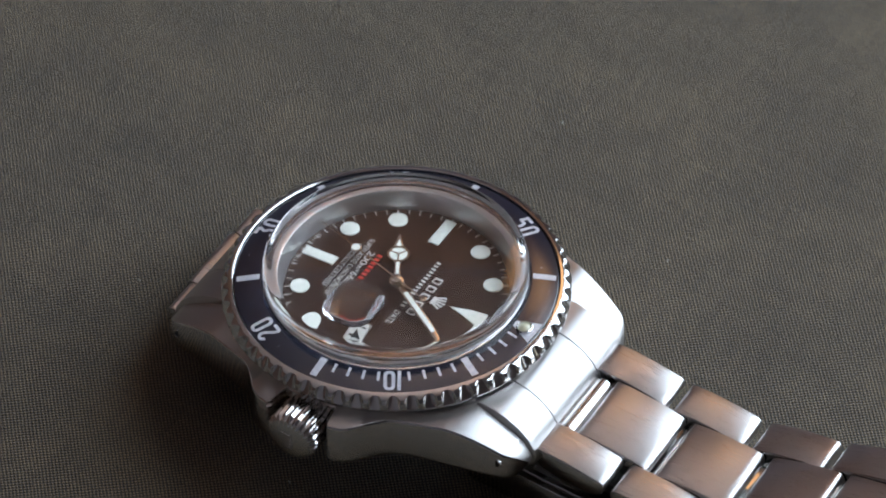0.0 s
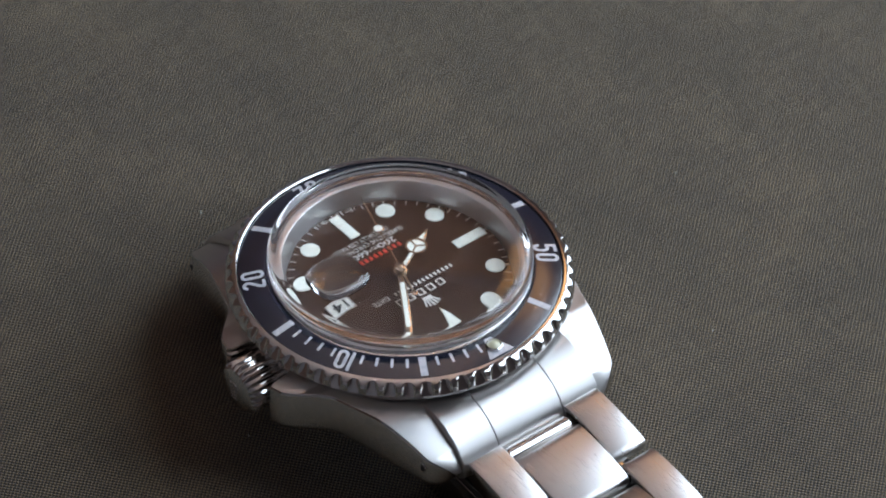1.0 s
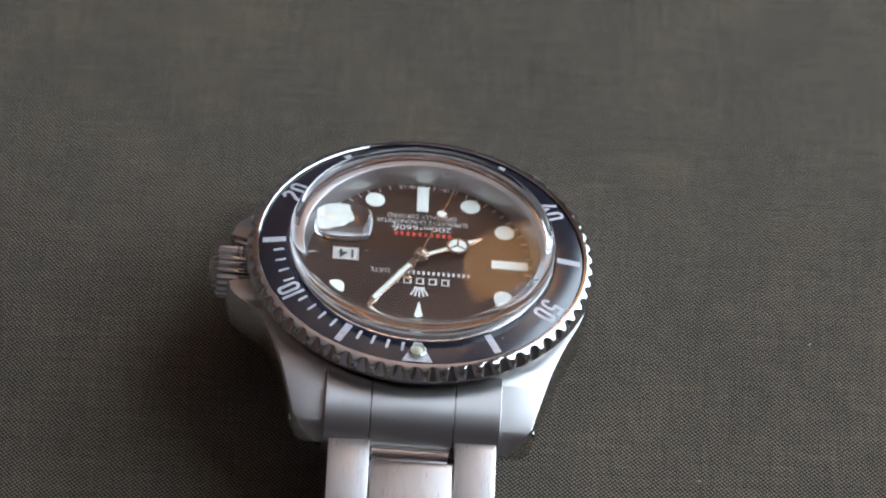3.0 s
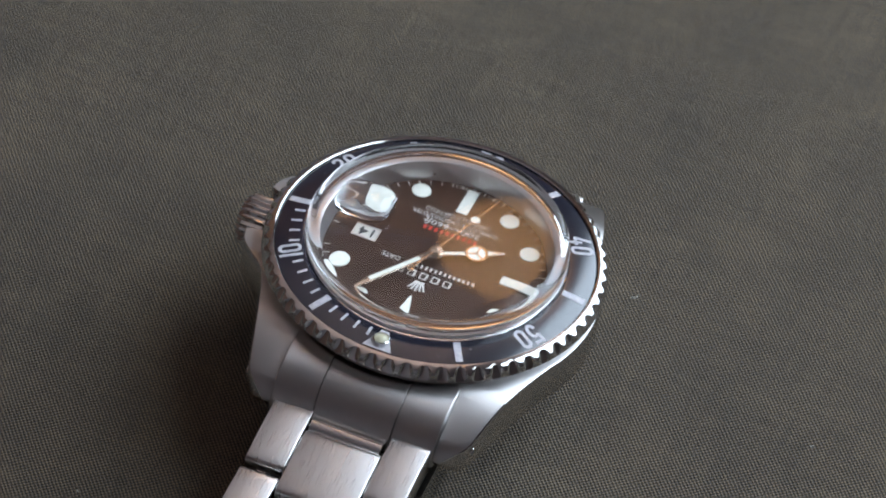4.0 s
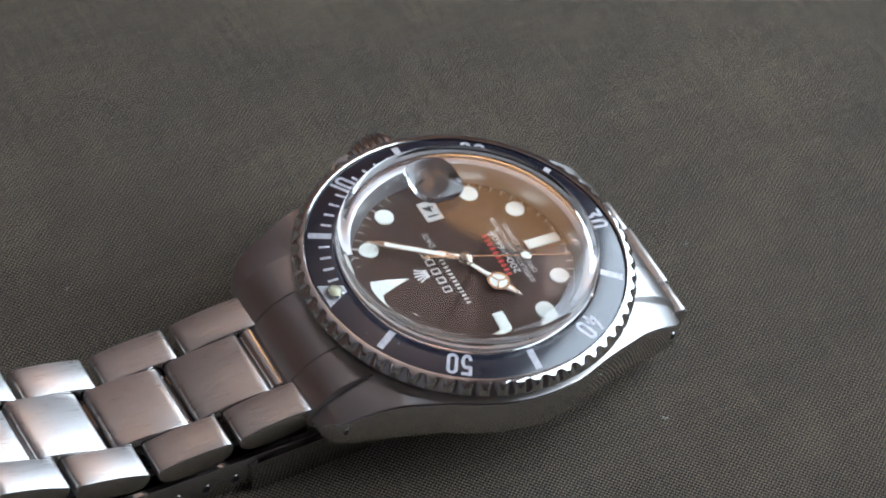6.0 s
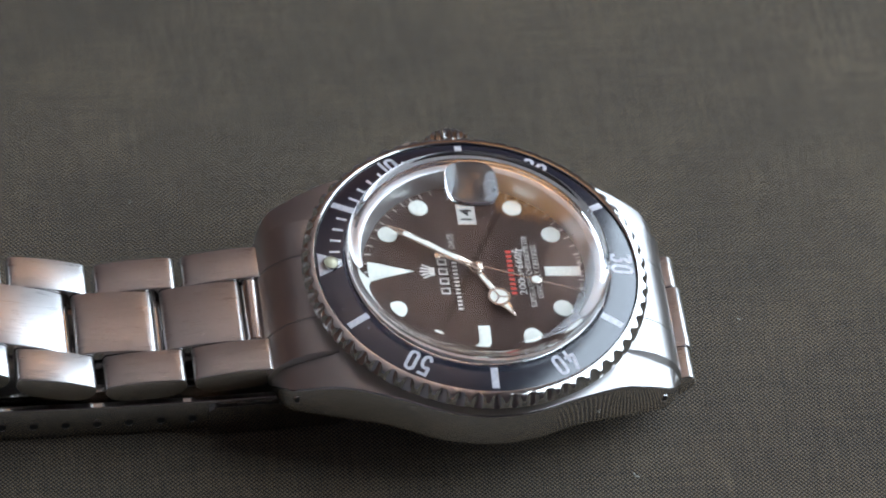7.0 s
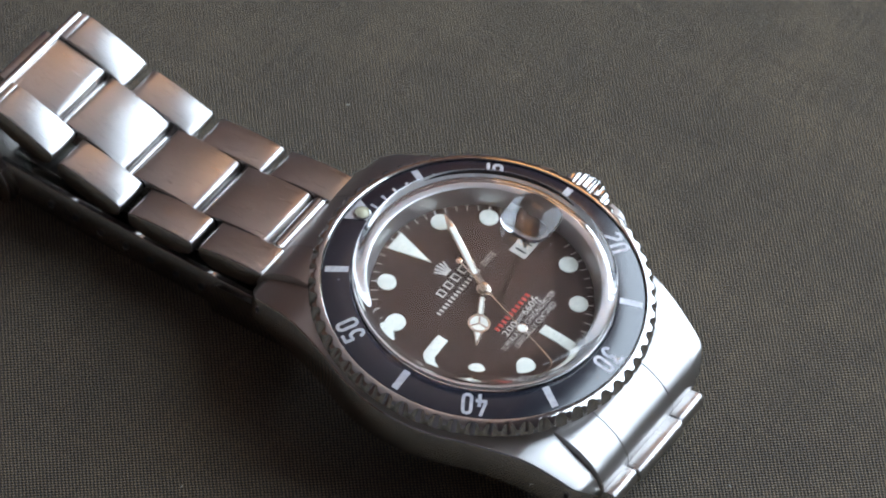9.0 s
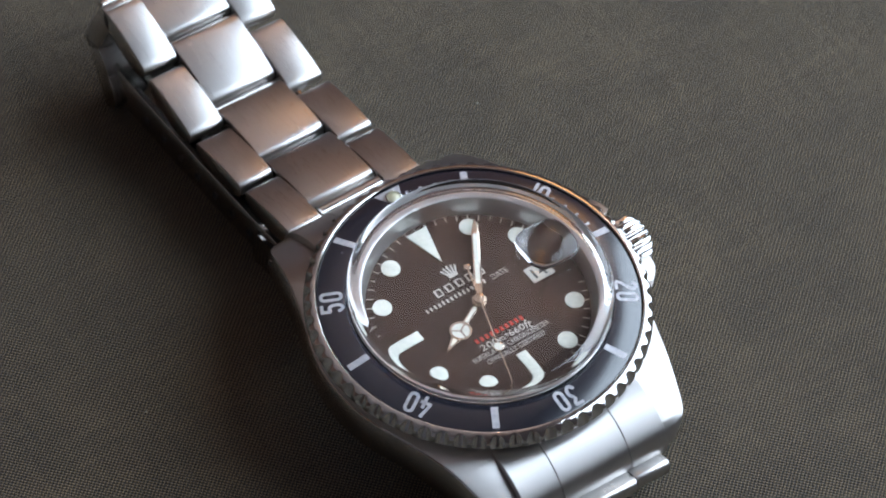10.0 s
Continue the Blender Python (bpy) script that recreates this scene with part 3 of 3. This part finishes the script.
on_dial("date_frame", merge(box(7.08, 10.12, -1.1, -0.98, -0.02, 0.05), box(7.08, 10.12, 0.98, 1.1, -0.02, 0.05), box(7.08, 7.2, -0.98, 0.98, -0.02, 0.05), box(10.0, 10.12, -0.98, 0.98, -0.02, 0.05)), m_rehaut, "thin bevelled frame")


# hands: 8 h 5 min 33 s
def hand(name, bm, deg, z, material, label):
    return part(name, moved(turned(bm, deg), Matrix.Translation((0, 0, z))), material, watch, label, HEAD, 30)


def frame_plate(outline, inner, t0, t1):
    """A plate with one opening, for a skeleton hand: outline and opening with the same count."""
    bm = bmesh.new()
    rings = [[bm.verts.new((x, y, z)) for x, y in o] for o, z in ((outline, t0), (outline, t1), (inner, t1), (inner, t0))]
    n = len(outline)
    for a, b in ((0, 1), (1, 2), (2, 3), (3, 0)):
        for i in range(n):
            bm.faces.new((rings[a][i], rings[a][(i + 1) % n], rings[b][(i + 1) % n], rings[b][i]))
    return bm


ring_out, ring_in = disc_outline(0, 4.75, 1.32, 40), disc_outline(0, 4.75, 1.05, 40)
hour_hand = hand("hour_hand", merge(frame_plate(ring_out, ring_in, -0.07, 0.07),
                                    prism([(-0.36, 0), (0.36, 0), (0.36, 3.5), (-0.36, 3.5)], -0.07, 0.07, 0.03),
                                    prism([(-0.62, 5.85), (0.62, 5.85), (0.08, 8.0), (-0.08, 8.0)], -0.07, 0.07, 0.03),
                                    *[moved(box(-0.09, 0.09, 0.0, 1.15, -0.07, 0.08), Matrix.Translation((0, 4.75, 0)) @ Matrix.Rotation(radians(d), 4, "Z")) for d in (60, 180, 300)],
                                    prism(disc_outline(0, 0, 0.85), -0.07, 0.07, 0.03)), 242, -1.45, m_hand, "white gold hour hand with a three-spoke disc")
part("lume", moved(turned(prism(disc_outline(0, 4.75, 1.06, 36), -0.05, 0.03), 242), Matrix.Translation((0, 0, -1.45))), m_lume, hour_hand, "cream lume")
part("lume", moved(turned(prism([(-0.2, 0.95), (0.2, 0.95), (0.2, 3.4), (-0.2, 3.4)], -0.05, 0.08), 242), Matrix.Translation((0, 0, -1.45))), m_lume, hour_hand, "cream lume")
part("lume", moved(turned(prism([(-0.32, 6.1), (0.32, 6.1), (0.04, 7.3), (-0.04, 7.3)], -0.05, 0.08), 242), Matrix.Translation((0, 0, -1.45))), m_lume, hour_hand, "cream lume")
minute_hand = hand("minute_hand", merge(prism([(-0.36, 0), (0.36, 0), (0.46, 2.2), (0.46, 9.6), (0.07, 11.5), (-0.07, 11.5), (-0.46, 9.6), (-0.46, 2.2)], -0.07, 0.07, 0.03), prism(disc_outline(0, 0, 0.85), -0.07, 0.07, 0.03)),
                   33, -1.12, m_hand, "white gold sword minute hand")
part("lume", moved(turned(prism([(-0.27, 2.3), (0.27, 2.3), (0.27, 9.4), (-0.27, 9.4)], -0.05, 0.085), 33), Matrix.Translation((0, 0, -1.12))), m_lume, minute_hand, "cream lume")
second_hand = hand("second_hand", merge(prism([(-0.09, -4.6), (0.09, -4.6), (0.05, 12.9), (-0.05, 12.9)], -0.05, 0.05), prism(disc_outline(0, -4.6, 0.42), -0.05, 0.05, 0.02), prism(disc_outline(0, 7.05, 0.66, 32), -0.05, 0.05, 0.02),
                                        prism(disc_outline(0, 0, 0.68), -0.05, 0.12, 0.05), prism(disc_outline(0, 0, 0.3), 0.1, 0.3, 0.05)), 198, -0.80, m_hand, "thin white gold seconds hand with a lume dot")
part("lume", moved(turned(prism(disc_outline(0, 7.05, 0.52, 28), -0.04, 0.07), 198), Matrix.Translation((0, 0, -0.80))), m_lume, second_hand, "cream lume dot")
part("hand_post", revolve([(0, -0.85), (0.45, -0.85), (0.5, DZ), (0, DZ)], 32, closed=False), m_hand, watch, "", HEAD)

# domed acrylic crystal with its date magnifier
TOP = 3.8
SHOULDER = 3.3
DOME = [(15.28, 0.26), (15.28, 2.2), (15.2, 2.57), (15.02, 2.9), (14.72, 3.15), (14.3, SHOULDER)]
DOME += [(14.3 * (1 - k / 9), SHOULDER + (TOP - SHOULDER) * (1 - (1 - k / 9) ** 2)) for k in range(1, 10)]
INNER = [(13.5 * k / 9, 1.9 - 0.45 * (k / 9) ** 2) for k in range(0, 10)]
INNER += [(13.9, 1.35), (14.3, 1.2), (14.42, 1.0), (14.45, 0.26)]
crystal = part("crystal", revolve(DOME + INNER, 160, closed=True), m_acrylic, watch, "clear domed acrylic crystal", HEAD, 50)


def dome_z(r):
    return SHOULDER + (TOP - SHOULDER) * (1 - (r / 14.3) ** 2)


def cyclops():
    """Rounded convex lens, seated in the crystal."""
    bm = bmesh.new()
    n, rows = 48, []
    cx, hx, hy = 9.2, 3.35, 3.05
    for s, dz in ((1.0, -0.02), (1.0, 0.45), (0.97, 0.62), (0.90, 0.76), (0.75, 0.95), (0.5, 1.16), (0.25, 1.27)):
        row = []
        for j in range(n):
            a = 2 * math.pi * j / n
            c, d = math.cos(a), math.sin(a)
            q = (abs(c) ** 3.2 + abs(d) ** 3.2) ** (-1 / 3.2)
            x, y = cx + hx * s * q * c, hy * s * q * d
            row.append(bm.verts.new((x, y, dome_z(min(14.3, math.hypot(x, y))) * 0.5 + 0.5 * dome_z(cx) + dz - 0.25)))
        rows.append(row)
    tip = bm.verts.new((cx, 0, dome_z(cx) + 1.06))
    for a, b in zip(rows, rows[1:]):
        for j in range(n):
            bm.faces.new((a[j], a[(j + 1) % n], b[(j + 1) % n], b[j]))
    for j in range(n):
        bm.faces.new((rows[-1][j], rows[-1][(j + 1) % n], tip))
    bm.faces.new(rows[0][::-1])
    return bm


lens = part("date_magnifier", cyclops(), m_acrylic, crystal, "raised convex magnifier over the date", None, 60)
crystal.visible_shadow = lens.visible_shadow = False

# end pieces between the lugs, three joined segments each
def end_piece(x0, x1):
    prof = [(16.6, -3.3), (18.5, -3.5), (20.3, -4.05), (21.9, -4.95), (23.1, -6.1), (23.9, -7.4), (24.15, -8.4), (24.0, -9.4), (23.2, -10.0), (16.6, -9.2)]
    c = 0.10
    secs = []
    for x, inset in ((x0, c), (x0 + c, 0), (x1 - c, 0), (x1, c)):
        secs.append([(x, y - inset if y > 17 else y, z - inset if z > -8.5 else z + inset) for y, z in prof])
    return loft(secs)


end_links = []
for sgn in (1, -1):
    flip = ID if sgn == 1 else Matrix.Rotation(math.pi, 4, "Z")
    e = part("end_link", moved(end_piece(-4.72, 4.72), flip), m_end, watch, "brushed steel end link filling the lug gap", HEAD, 40)
    part("segment", moved(end_piece(-9.99, -4.76), flip), m_end, e, "", None, 40)
    part("segment", moved(end_piece(4.76, 9.99), flip), m_end, e, "", None, 40)
    if sgn == 1:
        tube = moved(revolve([(0, -4.5), (0.9, -4.5), (1.15, -4.3), (1.15, 4.3), (0.9, 4.5), (0, 4.5)], 32, closed=False), flip @ Matrix.Translation((0, 24.95, -8.75)) @ pose(0, 0, 0, 0, 90, 0))
        part("hinge_tube", tube, m_polish, e, "polished hinge tube", None, 40)

# bracelet links on a path in the turntable's space: distance ahead (12 o'clock) and height of the link's top
BX = 2.30
PATH = [(19.0, 11.4), (24.0, 10.9), (29.0, 10.4), (34.0, 9.9), (39.0, 9.8), (43.0, 10.5), (48.0, 11.9), (53.0, 13.9), (58.0, 15.6), (60.2, 15.9), (61.6, 14.8), (62.3, 12.4), (62.5, 8.5), (61.5, 4.0), (59.0, 1.8)]


def path_at(s):
    """Point and slope at the arc length s of the path."""
    d = 0.0
    for (a, b), (c, e) in zip(PATH, PATH[1:]):
        n = math.hypot(c - a, e - b)
        if d + n >= s:
            u = (s - d) / n
            return a + (c - a) * u, b + (e - b) * u
        d += n
    return PATH[-1]


def link_pose(s0, length, x):
    (y0, z0), (y1, z1) = path_at(s0), path_at(s0 + length)
    ang = math.degrees(math.atan2(z1 - z0, y1 - y0))
    return Matrix.Translation((x * MM, y0 * MM, z0 * MM)) @ pose(0, 0, 0, ang, 0, 0)


def link_mesh(width, length=9.35, thick=3.0):
    """Folded link: domed top, rounded ends, drawn from the near end along +y, the top edge at z 0."""
    prof = []
    for k in range(13):
        u = k / 12
        prof.append((0.55 + (length - 1.1) * u, 0.24 * (1 - (2 * u - 1) ** 2) - 0.03))
    end = [(length - 0.26, -0.14), (length - 0.08, -0.42), (length - 0.01, -0.75), (length, -1.1), (length - 0.15, -1.7), (length - 0.7, -2.3), (length - 1.8, -2.75)]
    low = [(length / 2 + 0.25, -2.95), (length / 2, -2.72), (length / 2 - 0.25, -2.95)]
    prof = prof + end + low + [(length - y, z) for y, z in end[::-1]]
    w = width / 2
    secs = []
    for x, inset in ((-w, 0.14), (-w + 0.05, 0.05), (-w + 0.16, 0), (w - 0.16, 0), (w - 0.05, 0.05), (w, 0.14)):
        cy, cz = length / 2, -1.2
        secs.append([(x, cy + (y - cy) * (1 - inset / (length / 2)), cz + (z - cz) * (1 - inset / 1.6)) for y, z in prof])
    bm = loft(secs)
    bm.normal_update()
    for f in bm.faces:
        f.material_index = 1 if abs(f.normal.x) > 0.8 else 0
    return bm


PITCH_L = 10.15
centre_link = side_link = None
CW, SW = 9.3, 4.75
for i in range(5):
    s = 3.45 + i * PITCH_L
    m = link_pose(s, 9.35, BX)
    if centre_link is None:
        centre_link = part("centre_link", link_mesh(CW), (m_link, m_link_side), watch, "", m, 40)
        pin = part("link_pin", moved(revolve([(0, -9.2), (0.6, -9.2), (0.6, 9.2), (0, 9.2)], 20, closed=False), Matrix.Translation((0, -0.35, -1.9)) @ pose(0, 0, 0, 0, 90, 0)), m_link_side, centre_link)
    else:
        o = share("centre_link", centre_link, watch, m)
        share("link_pin", pin, o, ID)
for i in range(6):
    s = 0.55 + i * PITCH_L
    for sx in (-1, 1):
        m = link_pose(s, 9.35, BX + sx * (CW / 2 + 0.12 + SW / 2))
        if side_link is None:
            side_link = part("side_link", link_mesh(SW), (m_link, m_link_side), watch, "", m, 40)
        else:
            share("side_link", side_link, watch, m)
# the half that is folded back under the head
for i in range(2):
    for x, src, nm, dy in ((BX, centre_link, "centre_link", -0.3), (BX - CW / 2 - 0.12 - SW / 2, side_link, "side_link", 0), (BX + CW / 2 + 0.12 + SW / 2, side_link, "side_link", 0)):
        share(nm, src, watch, Matrix.Translation((x * MM, (-29.2 + dy + i * PITCH_L) * MM, (5.6 - 2.3 * i) * MM)) @ pose(0, 0, 0, -13 if i == 0 else 0, 0, 0))

# folding clasp on the cloth: curved cover with side walls, holes, and the blade
def clasp_z(y):
    return 0.25 + 0.0016 * max(0, y - 36) ** 2 + 0.0016 * max(0, 30 - y) ** 2 * 0.4


cy0, cy1 = 13.0, 60.0
secs = []
for i in range(41):
    y = cy0 + (cy1 - cy0) * i / 40
    z = clasp_z(y)
    w, t = 8.55, 5.0
    secs.append([(BX + x, y, z + h) for x, h in ((-w + 0.5, 0), (-w + 0.12, 0.18), (-w, 0.6), (-w, t - 0.3), (-w + 0.15, t - 0.06), (-w + 0.35, t), (-w + 0.75, t), (-w + 0.85, t - 0.15), (-w + 0.85, 0.9),
                                                (w - 0.85, 0.9), (w - 0.85, t - 0.15), (w - 0.75, t), (w - 0.35, t), (w - 0.15, t - 0.06), (w, t - 0.3), (w, 0.6), (w - 0.12, 0.18), (w - 0.5, 0))])
clasp = part("clasp", loft(secs), m_clasp, watch, "satin steel folding clasp with adjustment holes", None, 40)
for sx in (-1, 1):
    for k in range(8):
        y = 25.2 + 3.65 * k
        hole = moved(revolve([(0, 0.02), (0.5, 0.02), (0.56, 0.06), (0.72, 0.05), (0.76, -0.3), (0, -0.3)], 20, closed=False), Matrix.Translation((BX + sx * 8.57, y, clasp_z(y) + 2.2)) @ pose(0, 0, 0, 0, 90 * sx, 0))
        # not bored: the black middle paints in the darkness of the hole
        for f in hole.faces:
            f.material_index = 0 if f.calc_center_median().length and all(abs((v.co - Vector((BX + sx * 8.57, y, clasp_z(y) + 2.2))).length) < 0.54 for v in f.verts) else 1
        part("hole", hole, (m_dark, m_clasp), clasp)
for sx in (-1, 1):
    o = [(11.0, 1.6), (12.0, 0.7), (26.6, 0.25), (27.0, 0.5), (27.0, 4.2), (26.2, 4.9), (15.0, 5.3), (11.0, 5.3)]
    bm = merge(moved(prism(o, 0, 0.75, 0.15), Matrix.Translation((BX + sx * 8.6 if sx > 0 else BX - 8.6 - 0.75, 0, 0)) @ Matrix(((0, 0, 1, 0), (1, 0, 0, 0), (0, 1, 0, 0), (0, 0, 0, 1)))))
    part("clasp_flap", bm, m_clasp, watch, "rounded end plate of the clasp")
part("blade", box(BX - 6.5, BX + 6.5, 16, 61, 4.9, 5.7, 0.2), m_clasp, watch, "folded steel blade between clasp and links")


# ---------------------------------------------------------------- what moves
def motions():
    rows = []
    for k in range(41):
        t = k * 0.25
        rows.append((t, pose(0, 0, 0, 0, 0, -118.007 - 20.326 * t)))
    walk(turntable, rows)
    walk(watch, rows)


motions()
